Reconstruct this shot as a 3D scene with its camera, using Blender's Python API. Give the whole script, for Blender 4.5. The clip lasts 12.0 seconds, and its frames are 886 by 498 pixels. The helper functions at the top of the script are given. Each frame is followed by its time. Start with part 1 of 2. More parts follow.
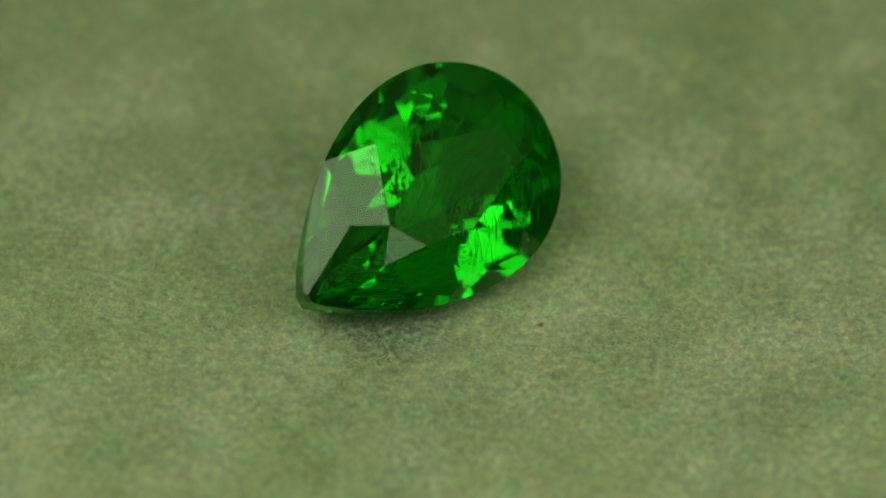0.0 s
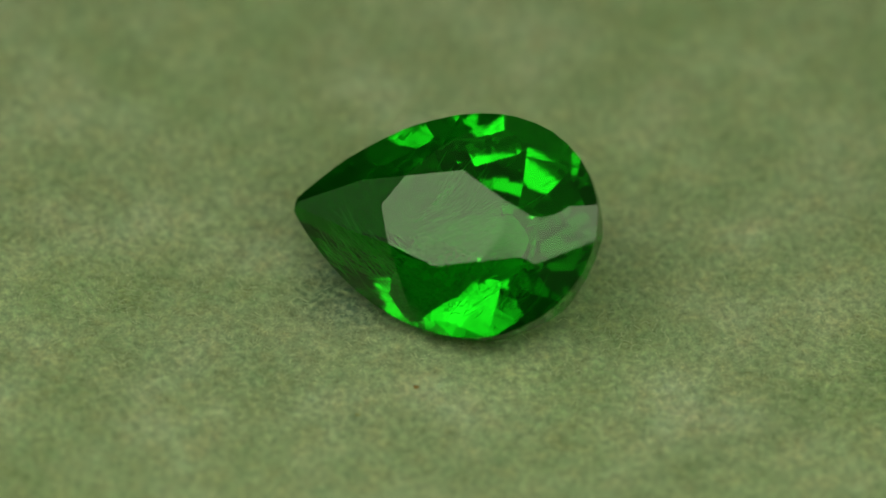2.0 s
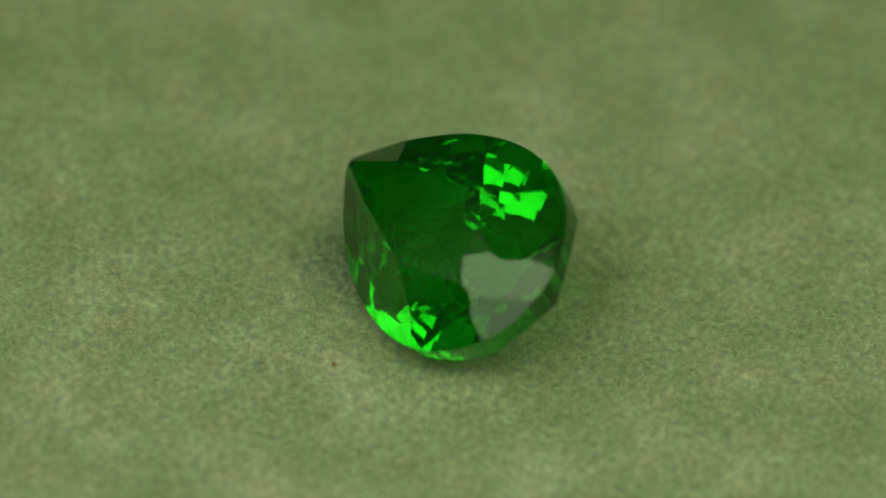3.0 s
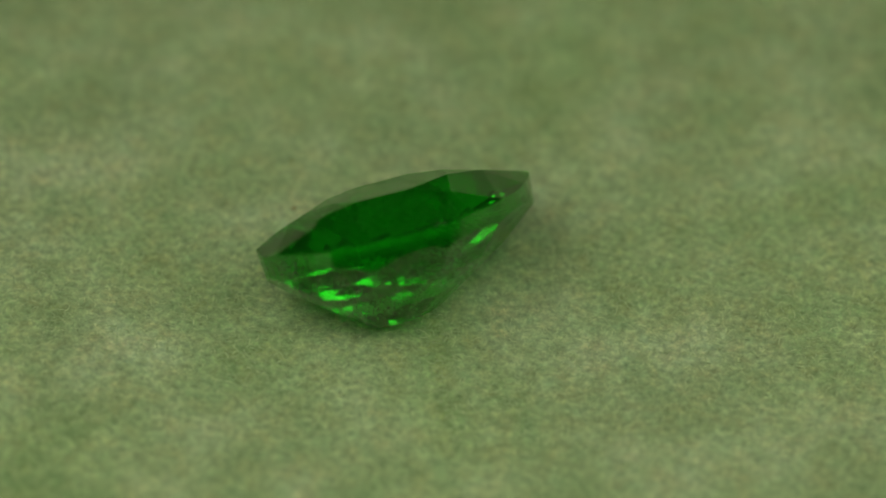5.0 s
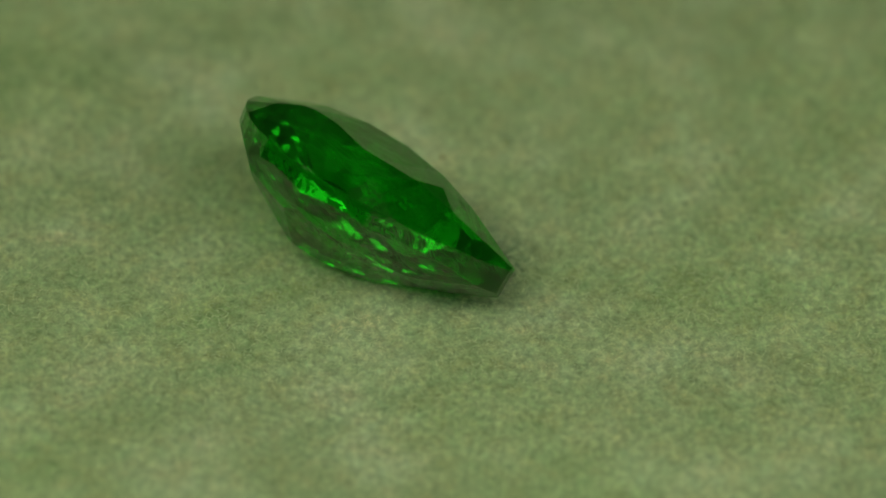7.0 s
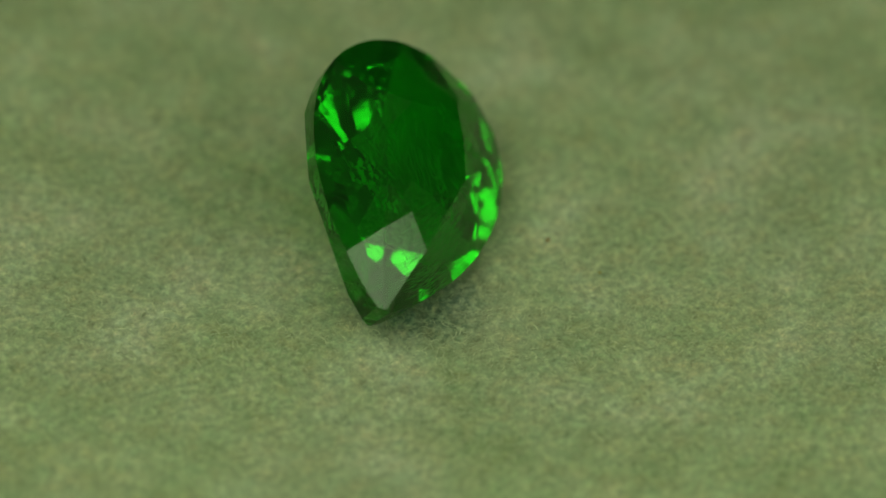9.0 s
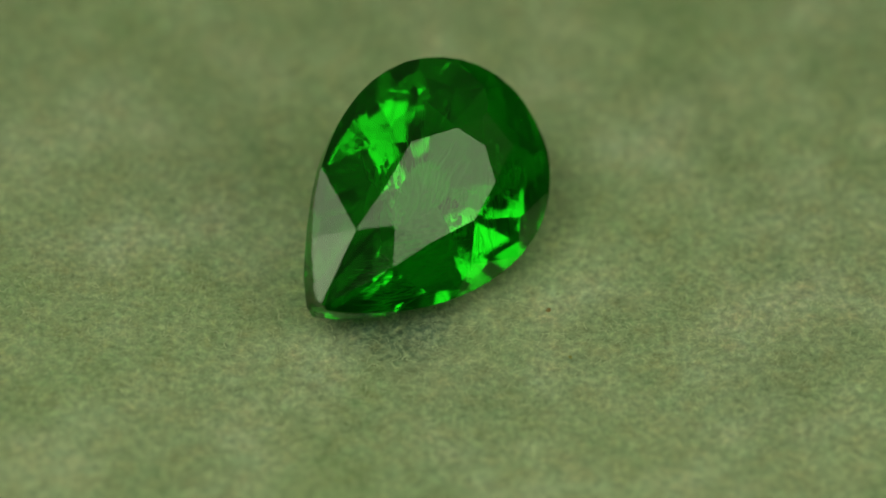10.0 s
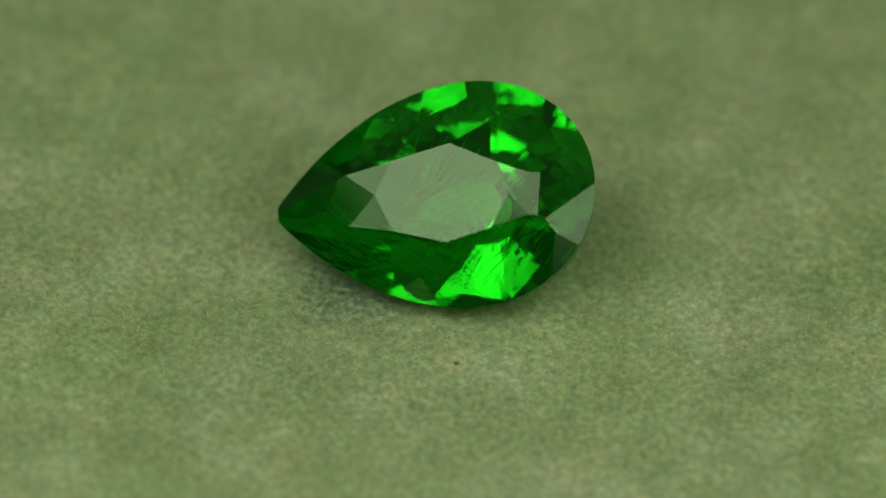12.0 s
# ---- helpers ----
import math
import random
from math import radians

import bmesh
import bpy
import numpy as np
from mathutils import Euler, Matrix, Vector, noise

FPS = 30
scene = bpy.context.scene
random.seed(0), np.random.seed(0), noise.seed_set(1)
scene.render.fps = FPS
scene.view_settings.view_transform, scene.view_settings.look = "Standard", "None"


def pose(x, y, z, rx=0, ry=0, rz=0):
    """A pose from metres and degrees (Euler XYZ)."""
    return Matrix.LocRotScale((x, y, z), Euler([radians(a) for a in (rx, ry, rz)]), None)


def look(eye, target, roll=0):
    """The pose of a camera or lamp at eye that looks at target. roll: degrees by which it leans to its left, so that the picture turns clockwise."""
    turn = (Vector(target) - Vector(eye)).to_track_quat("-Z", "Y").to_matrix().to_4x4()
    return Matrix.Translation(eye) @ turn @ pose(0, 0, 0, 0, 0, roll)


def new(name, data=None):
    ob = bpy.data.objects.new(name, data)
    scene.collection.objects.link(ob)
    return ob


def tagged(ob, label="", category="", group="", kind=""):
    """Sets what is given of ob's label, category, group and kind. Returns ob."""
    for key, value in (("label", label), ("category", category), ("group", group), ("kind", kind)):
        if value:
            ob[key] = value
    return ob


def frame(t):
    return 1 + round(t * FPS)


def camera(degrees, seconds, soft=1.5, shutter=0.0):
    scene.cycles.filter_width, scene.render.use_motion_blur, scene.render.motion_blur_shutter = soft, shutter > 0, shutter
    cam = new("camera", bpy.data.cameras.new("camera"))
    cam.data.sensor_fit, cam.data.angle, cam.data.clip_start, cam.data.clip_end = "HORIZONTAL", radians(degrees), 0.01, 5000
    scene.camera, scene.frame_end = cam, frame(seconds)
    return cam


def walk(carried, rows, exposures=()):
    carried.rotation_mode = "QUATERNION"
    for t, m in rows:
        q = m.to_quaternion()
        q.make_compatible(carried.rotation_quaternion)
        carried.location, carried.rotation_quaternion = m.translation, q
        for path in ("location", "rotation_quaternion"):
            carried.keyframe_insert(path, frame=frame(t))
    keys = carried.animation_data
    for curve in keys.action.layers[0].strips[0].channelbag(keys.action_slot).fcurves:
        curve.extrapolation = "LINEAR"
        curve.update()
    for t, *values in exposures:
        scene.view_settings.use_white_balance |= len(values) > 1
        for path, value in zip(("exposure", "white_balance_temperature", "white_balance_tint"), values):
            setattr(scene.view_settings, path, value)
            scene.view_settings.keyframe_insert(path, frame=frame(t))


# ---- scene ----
# A pear-cut green gemstone lies on a napped cloth that a turntable carries round before a still macro camera.

# ---- camera ----
cam = camera(9.642, 12.0, soft=1.7)
VIEW = Matrix(((0.999270, 0.026406, 0.027613), (-0.038207, 0.690639, 0.722190), (0.000000, -0.722718, 0.691143))).transposed().to_4x4()
EYE = Matrix.Translation((0.000861, -0.105984, 0.101667)) @ VIEW
walk(cam, [(0.0, EYE), (12.0, EYE)])
cam.data.dof.use_dof = True
cam.data.dof.focus_distance = 0.1454
cam.data.dof.aperture_fstop = 33.0

# The turntable's turn: seconds, degrees, and the drift of its axis in millimetres.
TURN = [
    (0.0, -6.10, -0.338, -0.167),
    (0.5, -24.41, -0.190, -0.329),
    (1.0, -39.51, -0.054, -0.403),
    (1.5, -55.88, 0.101, -0.272),
    (2.0, -70.30, 0.244, -0.259),
    (2.5, -87.21, 0.401, -0.428),
    (2.7, -94.18, 0.451, -0.331),
    (4.3, -161.93, 0.549, -0.231),
    (4.5, -171.14, 0.553, -0.145),
    (4.8, -183.65, 0.424, -0.101),
    (5.0, -192.28, 0.355, -0.052),
    (5.3, -206.05, 0.343, 0.131),
    (5.5, -214.38, 0.395, 0.277),
    (5.8, -224.97, 0.390, 0.390),
    (6.0, -232.32, 0.329, 0.343),
    (6.5, -249.79, 0.028, 0.345),
    (7.0, -265.23, -0.363, 0.354),
    (7.2, -271.38, -0.507, 0.391),
    (8.8, -321.76, -0.552, 0.393),
    (9.0, -327.57, -0.498, 0.359),
    (9.5, -343.64, -0.435, -0.222),
    (10.0, -358.05, -0.366, -0.149),
    (10.5, -372.14, -0.277, 0.016),
    (11.0, -385.48, -0.280, -0.064),
    (11.5, -399.45, -0.241, 0.216),
    (12.0, -411.83, -0.083, 0.477),
]


def turn_rows():
    return [(t, pose(x / 1000, y / 1000, 0, 0, 0, a)) for t, a, x, y in TURN]


# ---- light ----
world = bpy.data.worlds.new("room_light")
scene.world = world
world.use_nodes = True
world.node_tree.nodes["Background"].inputs[0].default_value = (0.75, 0.9, 0.62, 1)
world.node_tree.nodes["Background"].inputs[1].default_value = 0.05
scene.view_settings.exposure = 0.0


def softbox(name, eye, target, wide, high, watts, colour):
    data = bpy.data.lights.new(name, "AREA")
    data.shape, data.size, data.size_y = "RECTANGLE", wide, high
    data.energy, data.color = watts, colour
    ob = new(name, data)
    ob.matrix_world = look(eye, target)
    return ob


# Panels round the lens: one over each shoulder and one above it, with a gap where the lens stands.
PANELS = [(-127, 54, 0.130, 0.104, 0.084, 0.0132), (129, 39, 0.130, 0.128, 0.048, 0.0082), (172, 65, 0.138, 0.118, 0.048, 0.0088)]
for az, el, far, wide, high, watts in PANELS:
    a, e = radians(az), radians(el)
    eye = (far * math.cos(e) * math.sin(a), far * math.cos(e) * math.cos(a), far * math.sin(e))
    panel = softbox("softbox", eye, (0, -0.032, 0), wide, high, watts, (0.79, 1.0, 0.57))
    panel.data.spread = radians(88)
# dim side panels farther off
softbox("side_panel", (-0.27, 0.035, 0.150), (0, 0, 0), 0.20, 0.22, 0.022, (0.86, 1.0, 0.60))
softbox("side_panel", (0.270, 0.020, 0.230), (0, 0, 0), 0.28, 0.24, 0.014, (0.92, 1.0, 0.50))
# unseen fill lamp added overhead to lend the room its ambient light
softbox("room_fill", (0, 0, 1.70), (0, 0.001, 0), 3.4, 3.4, 1.2, (0.92, 1.0, 0.55))


# ---- materials ----
def material(name):
    m = bpy.data.materials.new(name)
    m.use_nodes = True
    nt = m.node_tree
    return m, nt, nt.nodes["Principled BSDF"]


def link(nt, a, b):
    nt.links.new(a, b)


def noise_node(nt, scale, detail=4.0, rough=0.55, coords=None):
    n = nt.nodes.new("ShaderNodeTexNoise")
    n.inputs["Scale"].default_value = scale
    n.inputs["Detail"].default_value = detail
    n.inputs["Roughness"].default_value = rough
    if coords is not None:
        nt.links.new(coords, n.inputs["Vector"])
    return n


def ramp_node(nt, fac, stops):
    r = nt.nodes.new("ShaderNodeValToRGB")
    els = r.color_ramp.elements
    while len(els) < len(stops):
        els.new(0.5)
    for e, (p, c) in zip(els, stops):
        e.position, e.color = p, (*c, 1)
    nt.links.new(fac, r.inputs[0])
    return r


def mix_node(nt, fac, a, b, how="MIX"):
    n = nt.nodes.new("ShaderNodeMixRGB")
    n.blend_type = how
    for slot, v in ((0, fac), (1, a), (2, b)):
        if isinstance(v, (int, float)):
            n.inputs[slot].default_value = v
        elif isinstance(v, tuple):
            n.inputs[slot].default_value = (*v, 1)
        else:
            nt.links.new(v, n.inputs[slot])
    return n


def math_node(nt, how, a, b):
    n = nt.nodes.new("ShaderNodeMath")
    n.operation = how
    nt.links.new(a, n.inputs[0])
    n.inputs[1].default_value = b
    return n.outputs[0]


def cloth_material():
    m, nt, b = material("napped_cloth")
    co = nt.nodes.new("ShaderNodeTexCoord").outputs["Object"]
    blotch = ramp_node(nt, noise_node(nt, 300, 4, 0.55, co).outputs[0],
                       [(0.30, (0.430, 0.490, 0.310)), (0.50, (0.559, 0.593, 0.416)), (0.70, (0.735, 0.725, 0.585))])
    cast = ramp_node(nt, noise_node(nt, 130, 2, 0.5, co).outputs[0],
                     [(0.34, (0.97, 1.01, 0.93)), (0.50, (1.0, 1.0, 1.0)), (0.66, (1.03, 1.0, 1.06))])
    patch = ramp_node(nt, noise_node(nt, 950, 3, 0.55, co).outputs[0],
                      [(0.32, (0.92, 0.94, 0.90)), (0.50, (1.0, 1.0, 1.0)), (0.70, (1.08, 1.07, 1.10))])
    grain = ramp_node(nt, noise_node(nt, 4800, 6, 0.68, co).outputs[0],
                      [(0.30, (0.58, 0.60, 0.59)), (0.50, (0.97, 0.98, 0.95)), (0.70, (1.46, 1.43, 1.38))])
    hue = ramp_node(nt, noise_node(nt, 1500, 3, 0.6, co).outputs[0],
                    [(0.30, (1.08, 0.97, 0.93)), (0.50, (1.0, 1.0, 1.0)), (0.70, (0.95, 1.03, 1.04))])
    c = mix_node(nt, 1.0, blotch.outputs[0], grain.outputs[0], "MULTIPLY")
    c = mix_node(nt, 1.0, c.outputs[0], patch.outputs[0], "MULTIPLY")
    c = mix_node(nt, 1.0, c.outputs[0], hue.outputs[0], "MULTIPLY")
    c = mix_node(nt, 1.0, c.outputs[0], cast.outputs[0], "MULTIPLY")
    # ragged spot beside where the stone lies: soil plus its tail's shade, painted dark
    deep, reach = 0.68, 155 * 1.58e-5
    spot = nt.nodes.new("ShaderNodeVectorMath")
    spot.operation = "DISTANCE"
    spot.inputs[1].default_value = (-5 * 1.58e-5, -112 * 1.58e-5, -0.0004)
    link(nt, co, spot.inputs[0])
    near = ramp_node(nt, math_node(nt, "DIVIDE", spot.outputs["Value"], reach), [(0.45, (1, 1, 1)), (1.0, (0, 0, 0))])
    speckle = ramp_node(nt, noise_node(nt, 5200, 5, 0.7, co).outputs[0], [(0.40, (0.25, 0.25, 0.25)), (0.60, (1, 1, 1))])
    cover = mix_node(nt, 1.0, near.outputs[0], speckle.outputs[0], "MULTIPLY")
    soiled_shaded = mix_node(nt, 1.0, c.outputs[0], (1 - deep, 1 - deep * 0.88, 1 - deep * 0.80), "MULTIPLY")
    c = mix_node(nt, cover.outputs[0], c.outputs[0], soiled_shaded.outputs[0])
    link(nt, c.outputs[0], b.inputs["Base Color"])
    b.inputs["Roughness"].default_value = 0.95
    b.inputs["Specular IOR Level"].default_value = 0.15
    b.inputs["Sheen Weight"].default_value = 0.15
    b.inputs["Sheen Roughness"].default_value = 0.5
    bump = nt.nodes.new("ShaderNodeBump")
    bump.inputs["Strength"].default_value = 0.95
    bump.inputs["Distance"].default_value = 0.00014
    link(nt, noise_node(nt, 3000, 6, 0.68, co).outputs[0], bump.inputs["Height"])
    link(nt, bump.outputs[0], b.inputs["Normal"])
    return m


def fibre_material():
    m, nt, b = material("cloth_fibre")
    g = nt.nodes.new("ShaderNodeNewGeometry")
    c = ramp_node(nt, g.outputs["Random Per Island"],
                  [(0.0, (0.459, 0.497, 0.342)), (0.35, (0.549, 0.585, 0.407)), (0.75, (0.694, 0.707, 0.514)), (1.0, (0.918, 0.904, 0.695))])
    link(nt, c.outputs[0], b.inputs["Base Color"])
    b.inputs["Roughness"].default_value = 0.8
    b.inputs["Specular IOR Level"].default_value = 0.2
    return m


def gem_material():
    m, nt, b = material("green_gem")
    b.inputs["Base Color"].default_value = (0.008, 0.62, 0.012, 1)
    b.inputs["Roughness"].default_value = 0.0
    b.inputs["IOR"].default_value = 1.74
    b.inputs["Transmission Weight"].default_value = 0.955
    co = nt.nodes.new("ShaderNodeTexCoord").outputs["Object"]
    stretch = nt.nodes.new("ShaderNodeMapping")
    stretch.inputs["Rotation"].default_value = (0.4, 0.3, 0.9)
    stretch.inputs["Scale"].default_value = (0.25, 2.0, 1.0)
    link(nt, co, stretch.inputs["Vector"])
    bump = nt.nodes.new("ShaderNodeBump")
    bump.inputs["Strength"].default_value = 0.04
    bump.inputs["Distance"].default_value = 0.00002
    link(nt, noise_node(nt, 3000, 4, 0.55, stretch.outputs[0]).outputs[0], bump.inputs["Height"])
    link(nt, bump.outputs[0], b.inputs["Normal"])
    return m


def plain_material(name, colour, rough, scale):
    m, nt, b = material(name)
    co = nt.nodes.new("ShaderNodeTexCoord").outputs["Object"]
    lo, hi = tuple(v * 0.85 for v in colour), tuple(min(v * 1.12, 1) for v in colour)
    c = ramp_node(nt, noise_node(nt, scale, 5, 0.6, co).outputs[0], [(0.3, lo), (0.7, hi)])
    link(nt, c.outputs[0], b.inputs["Base Color"])
    b.inputs["Roughness"].default_value = rough
    return m


CLOTH = cloth_material()
FIBRE = fibre_material()
GEM = gem_material()
NEEDLE = plain_material("needle_inclusion", (0.30, 0.75, 0.28), 0.35, 4000)
FLAKE = plain_material("feather_flake", (0.25, 0.85, 0.25), 0.18, 5000)
RUST = plain_material("rust_lint", (0.42, 0.24, 0.10), 0.8, 9000)
PALE = plain_material("pale_lint", (0.62, 0.62, 0.48), 0.8, 9000)
STRAW = plain_material("straw_lint", (0.45, 0.38, 0.14), 0.8, 9000)
BOARD = plain_material("grey_board", (0.35, 0.35, 0.34), 0.6, 60)
TABLE = plain_material("table_wood", (0.22, 0.14, 0.08), 0.45, 12)
PAINT = plain_material("wall_paint", (0.62, 0.63, 0.60), 0.85, 3)


def mesh_from(name, bm, mat):
    me = bpy.data.meshes.new(name)
    bm.to_mesh(me)
    bm.free()
    me.materials.append(mat)
    return me


def part(name, bm, mat, parent=None, label=""):
    ob = new(name, mesh_from(name, bm, mat))
    ob.parent = parent
    return tagged(ob, label)


# ---- room and support ----
def box(bm, lo, hi):
    m = Matrix.LocRotScale([(a + b) / 2 for a, b in zip(lo, hi)], None, [b - a for a, b in zip(lo, hi)])
    bmesh.ops.create_cube(bm, size=1, matrix=m)


def slab(name, lo, hi, mat, label, category):
    bm = bmesh.new()
    box(bm, lo, hi)
    return tagged(part(name, bm, mat), label, category, kind="structure")


TOP = -0.0345
slab("floor", (-2, -2, TOP - 0.80), (2, 2, TOP - 0.75), PAINT, "plain grey floor of the room", "floor")
slab("ceiling", (-2, -2, TOP + 1.75), (2, 2, TOP + 1.80), PAINT, "plain pale ceiling of the room", "ceiling")
for n, lo, hi in (("wall_north", (-2, 2, TOP - 0.75), (2, 2.1, TOP + 1.75)), ("wall_south", (-2, -2.1, TOP - 0.75), (2, -2, TOP + 1.75)),
                  ("wall_east", (2, -2.1, TOP - 0.75), (2.1, 2.1, TOP + 1.75)), ("wall_west", (-2.1, -2.1, TOP - 0.75), (-2, 2.1, TOP + 1.75))):
    slab(n, lo, hi, PAINT, "plain painted wall that closes the room", "wall")


def table():
    ob = tagged(new("table"), "plain brown wooden table under the turntable", "table")
    ob.location = (0, 0, TOP - 0.75)
    bm = bmesh.new()
    box(bm, (-0.5, -0.35, 0.72), (0.5, 0.35, 0.75))
    bmesh.ops.bevel(bm, geom=bm.edges[:], offset=0.004, segments=2, affect="EDGES")
    part("tabletop", bm, TABLE, ob)
    for sx in (-1, 1):
        for sy in (-1, 1):
            bm = bmesh.new()
            box(bm, (sx * 0.45 - 0.02, sy * 0.30 - 0.02, 0), (sx * 0.45 + 0.02, sy * 0.30 + 0.02, 0.72))
            part("leg", bm, TABLE, ob)
    return ob


table()


def lathe(bm, profile, steps=64):
    rings = []
    for r, z in profile:
        rings.append([bm.verts.new((r * math.cos(a), r * math.sin(a), z)) for a in (2 * math.pi * i / steps for i in range(steps))])
    for a, b in zip(rings, rings[1:]):
        for i in range(steps):
            j = (i + 1) % steps
            bm.faces.new((a[i], a[j], b[j], b[i]))
    bm.faces.new(rings[-1])
    bm.faces.new(rings[0][::-1])


def turntable():
    ob = tagged(new("turntable"), "plain grey round turntable under the cloth", "turntable")
    bm = bmesh.new()
    lathe(bm, [(0.028, TOP), (0.030, TOP + 0.001), (0.030, TOP + 0.020), (0.028, TOP + 0.022)])
    part("base", bm, BOARD, ob)
    bm = bmesh.new()
    lathe(bm, [(0.058, TOP + 0.0222), (0.060, TOP + 0.024), (0.060, -0.0038), (0.059, -0.0030)])
    part("platter", bm, BOARD, ob)
    return ob


TURNTABLE = turntable()

# ---- cloth ----
UNIT = 1.58e-5


def cloth_height(x, y):
    """Height of the cloth's face: a shallow hollow round the stone, with soft waves."""
    r = math.hypot(x, y)
    h = (-34 + 0.3e-4 * min(r / UNIT, 1400) ** 2 * (1 if r < 0.018 else (0.018 / r))) * UNIT
    h += 0.00016 * noise.noise((x * 160, y * 160, 3.1)) * min(r / 0.006, 1)
    h += 0.00003 * noise.noise((x * 900, y * 900, 7.7))
    return h


def cloth():
    ob = tagged(new("cloth"), "grey-green napped felt cloth spread flat under the stone", "cloth")
    radii = [0.00022 * i for i in range(90)]
    while radii[-1] < 0.059:
        radii.append(radii[-1] * 1.06)
    steps = 256
    verts, faces = [(0, 0, cloth_height(0, 0))], []
    for r in radii[1:]:
        for k in range(steps):
            a = 2 * math.pi * k / steps
            x, y = r * math.cos(a), r * math.sin(a)
            verts.append((x, y, cloth_height(x, y)))
    n = len(radii) - 1
    for k in range(steps):
        faces.append((0, 1 + k, 1 + (k + 1) % steps))
    for i in range(n - 1):
        a, b = 1 + i * steps, 1 + (i + 1) * steps
        for k in range(steps):
            j = (k + 1) % steps
            faces.append((a + k, b + k, b + j, a + j))
    base = len(verts)
    last = 1 + (n - 1) * steps
    for k in range(steps):
        x, y, z = verts[last + k]
        verts.append((x, y, -0.0029))
    for k in range(steps):
        j = (k + 1) % steps
        faces.append((last + k, base + k, base + j, last + j))
    faces.append([base + k for k in range(steps)][::-1])
    me = bpy.data.meshes.new("weave")
    me.from_pydata(verts, [], faces)
    me.materials.append(CLOTH)
    for p in me.polygons:
        p.use_smooth = True
    new("weave", me).parent = ob
    return ob


CLOTH_THING = cloth()


def nap(parent, count, reach, seed):
    """Short fibres of the nap that lie about on the cloth."""
    rng = random.Random(seed)
    verts, faces = [], []
    for _ in range(count):
        r = reach * math.sqrt(rng.random())
        a = rng.random() * 2 * math.pi
        x, y = r * math.cos(a), r * math.sin(a)
        # nap left thin here, so the soil and painted shade show through
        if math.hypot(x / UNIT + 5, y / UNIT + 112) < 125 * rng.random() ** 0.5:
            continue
        way, bend = rng.random() * 2 * math.pi, rng.uniform(-1.2, 1.2)
        length, wide = rng.uniform(0.00010, 0.00034), rng.uniform(0.000007, 0.000016)
        lift = rng.uniform(0.0, 0.7)
        z = cloth_height(x, y) - 0.00001
        base = len(verts)
        segs = 3
        for i in range(segs + 1):
            f = i / segs
            w = way + bend * f
            dx, dy = math.cos(w), math.sin(w)
            h = z + lift * length * 0.35 * math.sin(math.pi * f * 0.9)
            px, py = x + dx * length * f, y + dy * length * f
            t = wide * (1 - 0.5 * f)
            verts += [(px - dy * t, py + dx * t, h), (px + dy * t, py - dx * t, h), (px, py, h + t * 1.2)]
        for i in range(segs):
            q = base + 3 * i
            for j in range(3):
                k = (j + 1) % 3
                faces.append((q + j, q + k, q + 3 + k, q + 3 + j))
    me = bpy.data.meshes.new("nap")
    me.from_pydata(verts, [], faces)
    me.materials.append(FIBRE)
    ob = tagged(new("nap", me), "short pale fibres of the cloth's nap", kind="stuff")
    ob.parent = parent
    return ob


nap(CLOTH_THING, 64000, 0.0180, 5)

# ---- gemstone ----
POSE = Matrix(((0.5879, -0.7269, 0.3549), (0.7815, 0.3971, -0.4812), (0.2088, 0.5603, 0.8016))).to_4x4()
POSE.translation = (0.0010320, 0.0014676, 0.0020115)
TAIL, HEAD, HALF_A, HALF_B = 361.0, 213.0, 195.5, 207.5
CROWN, RIM, DEEP = 71.4, 18.7, 160.0
CULET = (-3.7, -12.0)


def rim_point(s):
    """A point of the pear's outline; s runs from 0 at the tip round by the +y side to 1."""
    side = HALF_A if s <= 0.5 else -HALF_B
    f = s * 2 if s <= 0.5 else 2 - s * 2
    if f < 0.6:
        u = 0.998 * (1 - (f / 0.6) ** 1.1)
        return -TAIL * u, side * (1 - u ** 2.0) ** 0.93
    a = (1 - (f - 0.6) / 0.4) * math.pi / 2
    return HEAD * math.cos(a), side * math.sin(a)


def rim_low(x, y):
    """Lower edge of the girdle, which thickens towards the tip and is uneven from side to side."""
    return (-9.6 if y > 0 else -22.3) - 29.0 * min(max((-x - 270) / 75, 0), 1)


def plane_of(a, b, c):
    """The plane through three points, its normal turned away from the stone's middle."""
    a, b, c = Vector(a), Vector(b), Vector(c)
    n = (b - a).cross(c - a).normalized()
    if n.dot(a - Vector((-60, 0, 0))) < 0:
        n = -n
    return a, n


def ridge(p, q):
    """The line in which two planes meet: a point and its direction."""
    (a, n), (b, m) = p, q
    d = n.cross(m)
    rows = Matrix((n, m, d))
    return rows.inverted() @ Vector((n.dot(a), m.dot(b), 0)), d.normalized()


def on_ridge(p, q, x, y):
    """The point of that line nearest to (x, y) as seen from above."""
    o, d = ridge(p, q)
    t = ((x - o.x) * d.x + (y - o.y) * d.y) / (d.x ** 2 + d.y ** 2)
    return o + t * d


def rim_way(s):
    (x0, y0), (x1, y1) = rim_point((s - 0.012) % 1), rim_point((s + 0.012) % 1)
    return Vector((x1 - x0, y1 - y0, 0)).normalized()


PLACES = [0.0, 0.175, 0.305, 0.425, 0.51, 0.625, 0.715, 0.825]
MIDDLES = [0.085, 0.245, 0.365, 0.468, 0.580, 0.672, 0.765, 0.915]
TABLE_FACE = [(-169, 2), (-134, 58), (-29, 77), (53, 32), (66, -25), (29, -82), (-52, -98), (-143, -66)]
STARS = [(-218, 60), (-85, 125), (63, 114), (123, 38), (103, -97), (43, -152), (-90, -150), (-222, -54)]


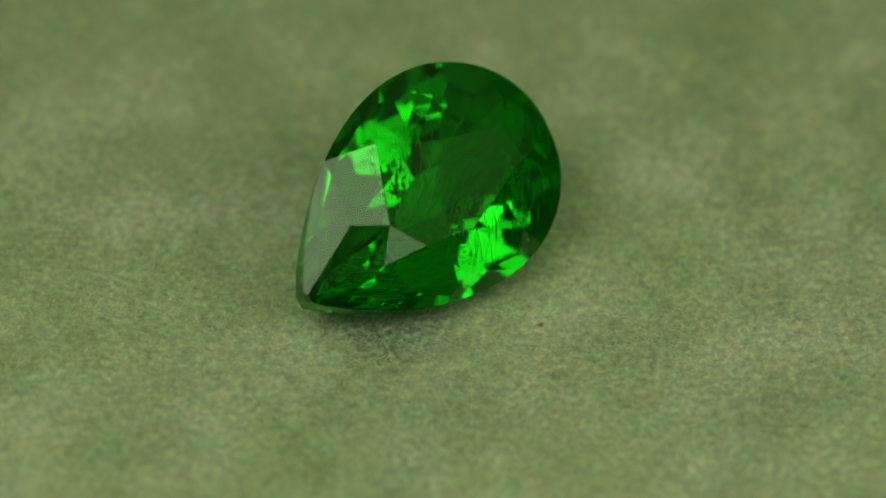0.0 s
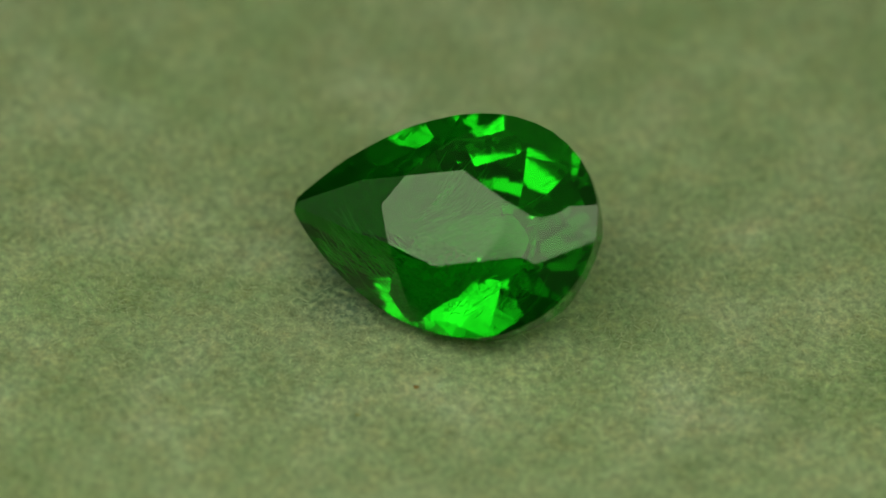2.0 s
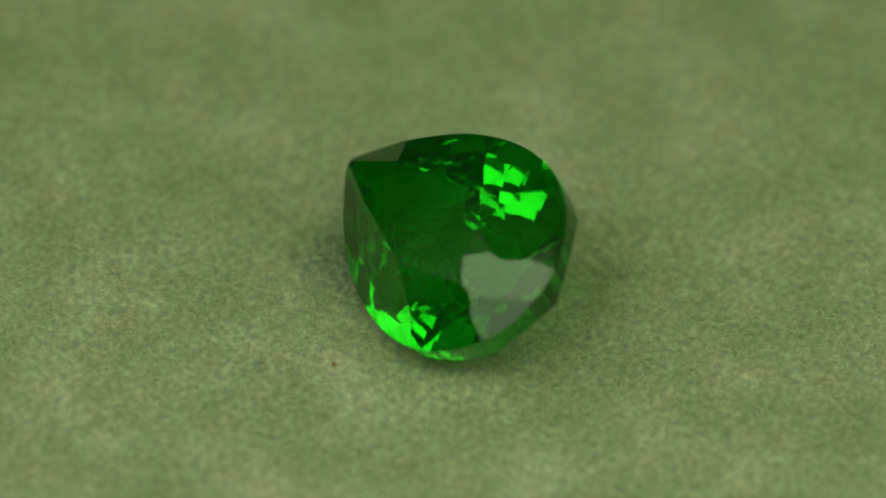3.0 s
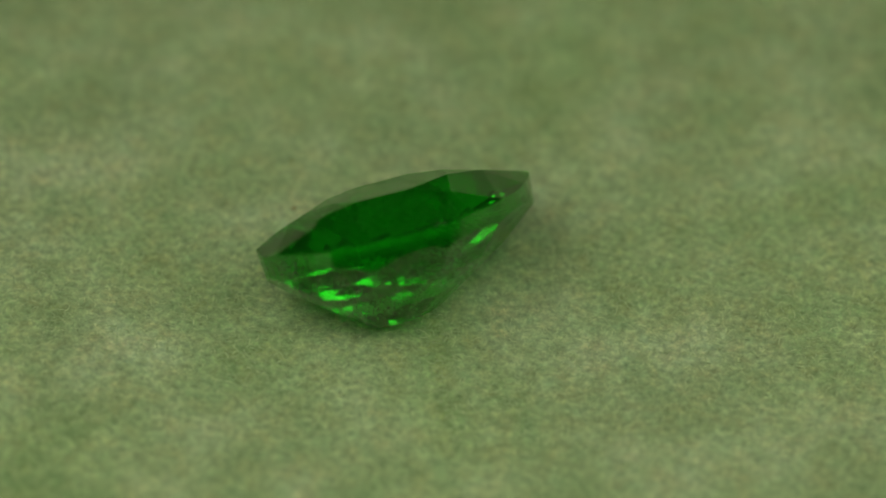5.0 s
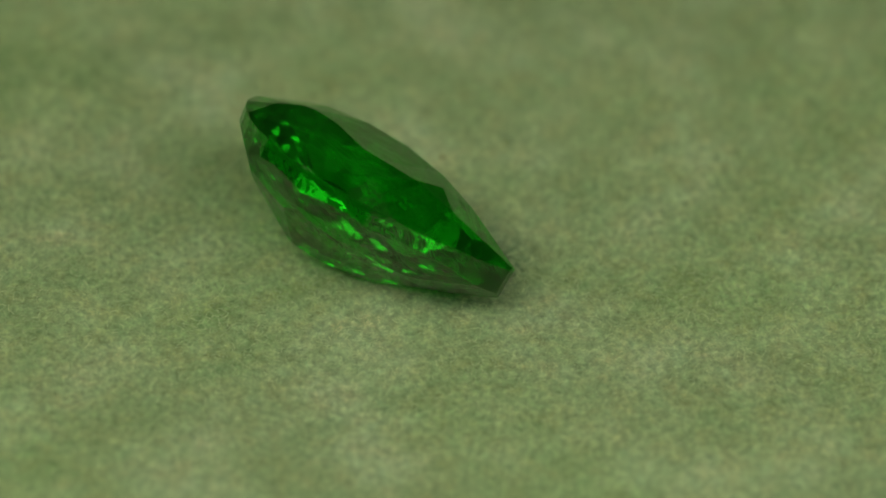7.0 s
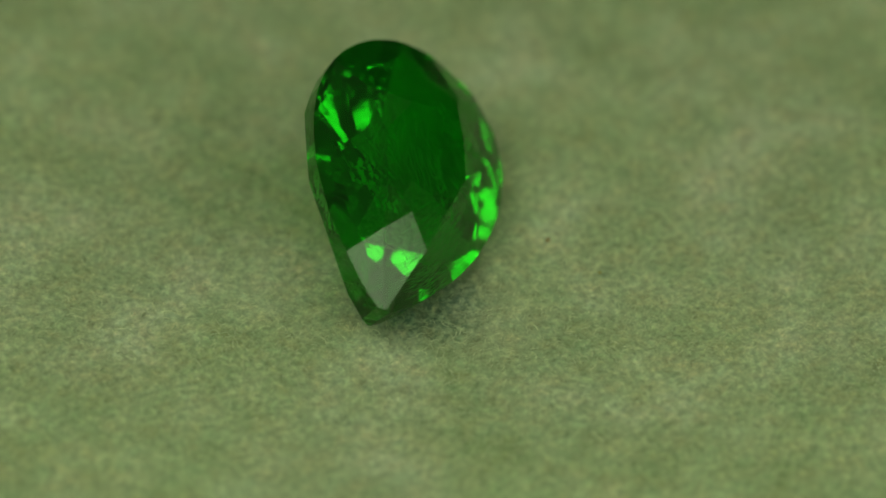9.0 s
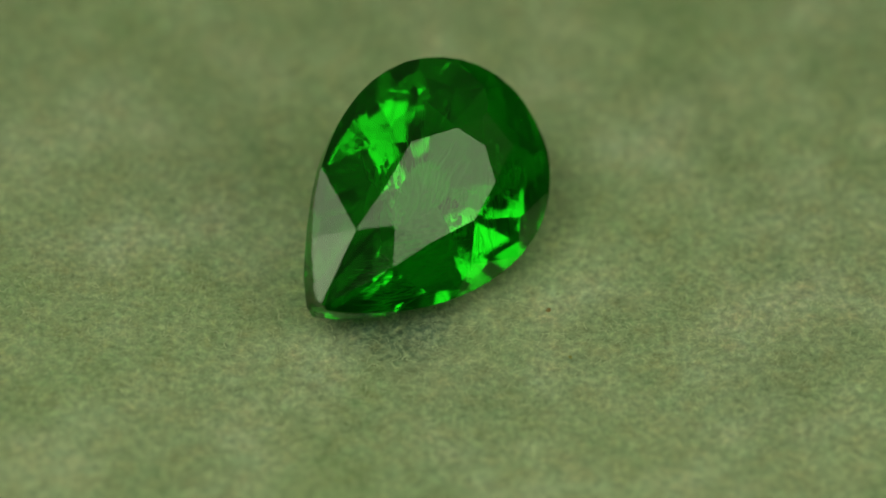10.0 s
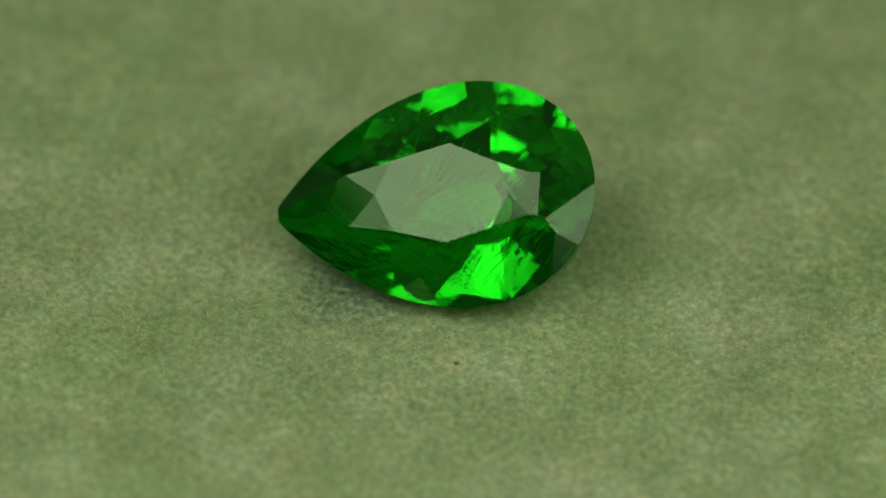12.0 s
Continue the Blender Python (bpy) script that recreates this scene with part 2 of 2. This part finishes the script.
STEPS = [(1.0, None), (0.7323, -77.2), (0.6722, -86.4), (0.3486, -137.1)]
ROWS = [(10, 0.3817), (14, 0.1006), (10, 0.5402)]


def step_point(s, part_out, depth):
    x, y = rim_point(s)
    keel = min(max((-x - 60) / 280, 0), 1) * (0.114 if y > 0 else 0.238)
    z = rim_low(x, y) if depth is None else depth * (1 + keel)
    return Vector((CULET[0] + (x - CULET[0]) * part_out, CULET[1] + (y - CULET[1]) * part_out, z))


def cut_planes():
    """All facets of the stone as planes: table, stars, kites and halves above, girdle, and steps below."""
    planes = [(Vector((0, 0, CROWN)), Vector((0, 0, 1)))]
    n = len(PLACES)
    rim = [Vector((*rim_point(s), RIM)) for s in PLACES]
    half = [Vector((*rim_point(s), RIM)) for s in MIDDLES]
    inner = [Vector((x, y, CROWN)) for x, y in TABLE_FACE]
    mains, joints = [], []
    for k in range(n):
        edge = inner[(k + 1) % n] - inner[k - 1]
        way = (rim_way(PLACES[k]) + edge.normalized()).normalized()
        mains.append(plane_of(inner[k], rim[k], inner[k] + way * 50))
    for k in range(n):
        j = (k + 1) % n
        joint = on_ridge(mains[k], mains[j], *STARS[k])
        joint.z = min(joint.z, CROWN - 8)
        if k in (3, 4):
            joint.z += 5
        joints.append(joint)
        planes.append(plane_of(inner[k], inner[j], joint))
        planes.append(plane_of(joint, rim[k], half[k]))
        planes.append(plane_of(joint, half[k], rim[j]))
    # the main facet at the head is cut twice: flat next to the table, steeper towards the rim
    mains[4] = plane_of(inner[4], joints[3], joints[4])
    planes += mains + [plane_of(joints[3], rim[4], joints[4])]
    count = 44
    ring = [Vector((*rim_point(i / count), RIM - 9)) for i in range(count)]
    for i in range(count):
        a, b = ring[i], ring[(i + 1) % count]
        out = Vector((b.y - a.y, a.x - b.x, 0)).normalized()
        out = out if out.dot(a) > 0 else -out
        planes.append(plane_of(a, b, a + Vector((0, 0, -10)) - out * 1.3 * min(max((a.x + 330) / 150, 0.15), 1)))
    planes.append((Vector((-TAIL * 0.972, 0, 0)), Vector((-1, 0.05, 0)).normalized()))
    # three rows of steps, each turned a little against the one above
    for row, (around, shift) in enumerate(ROWS):
        (out_a, deep_a), (out_b, deep_b) = STEPS[row], STEPS[row + 1]
        for i in range(around):
            s = (i + shift) / around
            a, b = step_point(s, out_a, deep_a), step_point(s, out_b, deep_b)
            planes.append(plane_of(a, b, a + rim_way(s) * 40))
    planes.append((Vector((*CULET, -DEEP)), Vector((-0.03, 0.02, -1)).normalized()))
    return planes


def cut_stone():
    """A block cut by every plane in turn, as a stone is ground."""
    bm = bmesh.new()
    bmesh.ops.create_cube(bm, size=1200)
    for co, no in cut_planes():
        bmesh.ops.bisect_plane(bm, geom=bm.verts[:] + bm.edges[:] + bm.faces[:], dist=0.02, plane_co=co, plane_no=no, clear_outer=True)
        rim = [e for e in bm.edges if e.is_boundary]
        if len(rim) > 2:
            bmesh.ops.contextual_create(bm, geom=rim)
    bmesh.ops.remove_doubles(bm, verts=bm.verts[:], dist=0.6)
    bmesh.ops.dissolve_degenerate(bm, dist=0.1, edges=bm.edges[:])
    bmesh.ops.recalc_face_normals(bm, faces=bm.faces[:])
    return bm


def gemstone():
    bm = cut_stone()
    for v in bm.verts:
        v.co = POSE @ (v.co * UNIT)
    ob = part("gemstone", bm, GEM)
    return tagged(ob, "transparent green pear-cut gemstone lying tilted on its pavilion on the cloth", "gemstone")


STONE = gemstone()


def needles(parent, seed):
    """Fine needles that cross the inside of the stone in a few leaning bundles."""
    rng = random.Random(seed)
    bundles = [((-235, -70, 8), (0.75, -0.62, 0.15), 110), ((-170, -90, 10), (0.80, -0.50, 0.10), 80), ((-130, -75, -20), (0.70, -0.55, 0.45), 44), ((-60, 40, 10), (0.45, 0.80, 0.35), 30),
               ((60, -90, -10), (0.62, 0.70, 0.30), 34), ((0, 0, -55), (0.80, 0.30, 0.50), 32), ((-20, -120, 0), (0.5, 0.8, -0.2), 26),
               ((-60, -10, 40), (0.80, 0.35, 0.10), 70)]
    verts, faces = [], []
    planes = cut_planes()
    for centre, way, count in bundles:
        for _ in range(count):
            c = Vector(centre) + Vector((rng.gauss(0, 32), rng.gauss(0, 22), rng.gauss(0, 14)))
            d = (Vector(way) + Vector((rng.gauss(0, 0.16), rng.gauss(0, 0.16), rng.gauss(0, 0.16)))).normalized()
            side = d.orthogonal().normalized()
            other = d.cross(side)
            reach, thick = rng.uniform(10, 36), rng.uniform(0.4, 1.0)
            if any((c + d * reach * f - co).dot(no) > -3 for f in (-1, 1) for co, no in planes):
                continue
            base = len(verts)
            for f, w in ((-1, 0.3), (0, 1.0), (1, 0.3)):
                for k in range(3):
                    a = 2 * math.pi * k / 3
                    p = c + d * reach * f + (side * math.cos(a) + other * math.sin(a)) * thick * w
                    verts.append(POSE @ (p * UNIT))
            for i in (0, 3):
                for k in range(3):
                    j = (k + 1) % 3
                    faces.append((base + i + k, base + i + j, base + i + 3 + j, base + i + 3 + k))
            faces += [(base, base + 2, base + 1), (base + 6, base + 7, base + 8)]
    me = bpy.data.meshes.new("needle_inclusions")
    me.from_pydata(verts, [], faces)
    me.materials.append(NEEDLE)
    ob = tagged(new("needle_inclusions", me), "fine pale needles inside the green stone", kind="stuff")
    ob.parent = parent


needles(STONE, 11)


def feather(parent, centre, way, across, count, seed):
    """A veil of small jagged flakes that lie about one plane inside the stone."""
    rng = random.Random(seed)
    u, w = Vector(way).normalized(), Vector(across).normalized()
    n = u.cross(w).normalized()
    verts, faces = [], []
    planes = cut_planes()
    for _ in range(count):
        c = Vector(centre) + u * rng.gauss(0, 26) + w * rng.gauss(0, 13) + n * rng.gauss(0, 3)
        tilt = (n + Vector((rng.gauss(0, 0.35), rng.gauss(0, 0.35), rng.gauss(0, 0.35)))).normalized()
        a = tilt.orthogonal().normalized()
        b = tilt.cross(a)
        size, start, base = rng.uniform(2.0, 7.5), rng.random() * 6.28, len(verts)
        if any((c - co).dot(no) > -12 for co, no in planes):
            continue
        corners = rng.randint(3, 5)
        for lift in (0.25, -0.25):
            for k in range(corners):
                r = start + 2 * math.pi * k / corners
                p = c + (a * math.cos(r) * 1.5 + b * math.sin(r)) * size * (0.7 + 0.3 * ((k * 7 + corners) % 3) / 2) + tilt * lift
                verts.append(POSE @ (p * UNIT))
        faces.append([base + k for k in range(corners)])
        faces.append([base + corners + k for k in range(corners)][::-1])
        for k in range(corners):
            j = (k + 1) % corners
            faces.append((base + k, base + corners + k, base + corners + j, base + j))
    me = bpy.data.meshes.new("feather_inclusion")
    me.from_pydata(verts, [], faces)
    me.materials.append(FLAKE)
    ob = tagged(new("feather_inclusion", me), "jagged bright feather flaw inside the stone", kind="stuff")
    ob.parent = parent


feather(STONE, (-30, -70, -35), (0.9, 0.35, 0.1), (-0.2, 0.6, 0.7), 80, 3)
feather(STONE, (70, -95, -25), (0.3, 0.9, 0.1), (0.5, -0.1, 0.8), 60, 4)
feather(STONE, (-90, 30, -45), (0.6, 0.7, 0.2), (0.1, -0.4, 0.9), 45, 6)


# ---- lint on the cloth ----
def lint(name, x, y, size, mat, label, seed):
    """A crumpled speck that lies on the nap."""
    rng = random.Random(seed)
    bm = bmesh.new()
    bmesh.ops.create_icosphere(bm, subdivisions=2, radius=size)
    for v in bm.verts:
        k = 1 + 0.45 * noise.noise(v.co / size * 1.3 + Vector((seed, 0, 0)))
        v.co = Vector((v.co.x * 1.35 * k, v.co.y * k, v.co.z * 0.55 * k))
    bmesh.ops.rotate(bm, verts=bm.verts[:], cent=(0, 0, 0), matrix=Matrix.Rotation(rng.random() * 6.28, 3, "Z"))
    spot = Vector((x * UNIT, y * UNIT, 0))
    spot.z = cloth_height(spot.x, spot.y) + size * 0.2
    for v in bm.verts:
        v.co += spot
    return tagged(part(name, bm, mat), label, "lint")


SPECKS = [
    lint("lint_speck", 264, -93, 0.000062, RUST, "tiny rust-brown lint speck lying on the cloth", 1),
    lint("lint_speck", 858, 121, 0.000065, PALE, "tiny pale lint speck lying on the cloth", 2),
    lint("lint_speck", 300, -210, 0.00005, STRAW, "tiny straw-yellow lint speck lying on the cloth", 3),
    lint("lint_speck", -587, -359, 0.00006, PALE, "tiny pale lint speck lying on the cloth", 5),
]


# ---- what moves ----
def motions():
    rows = turn_rows()
    walk(TURNTABLE, rows)
    walk(CLOTH_THING, rows)
    walk(STONE, rows)
    for speck in SPECKS:
        walk(speck, rows)


motions()
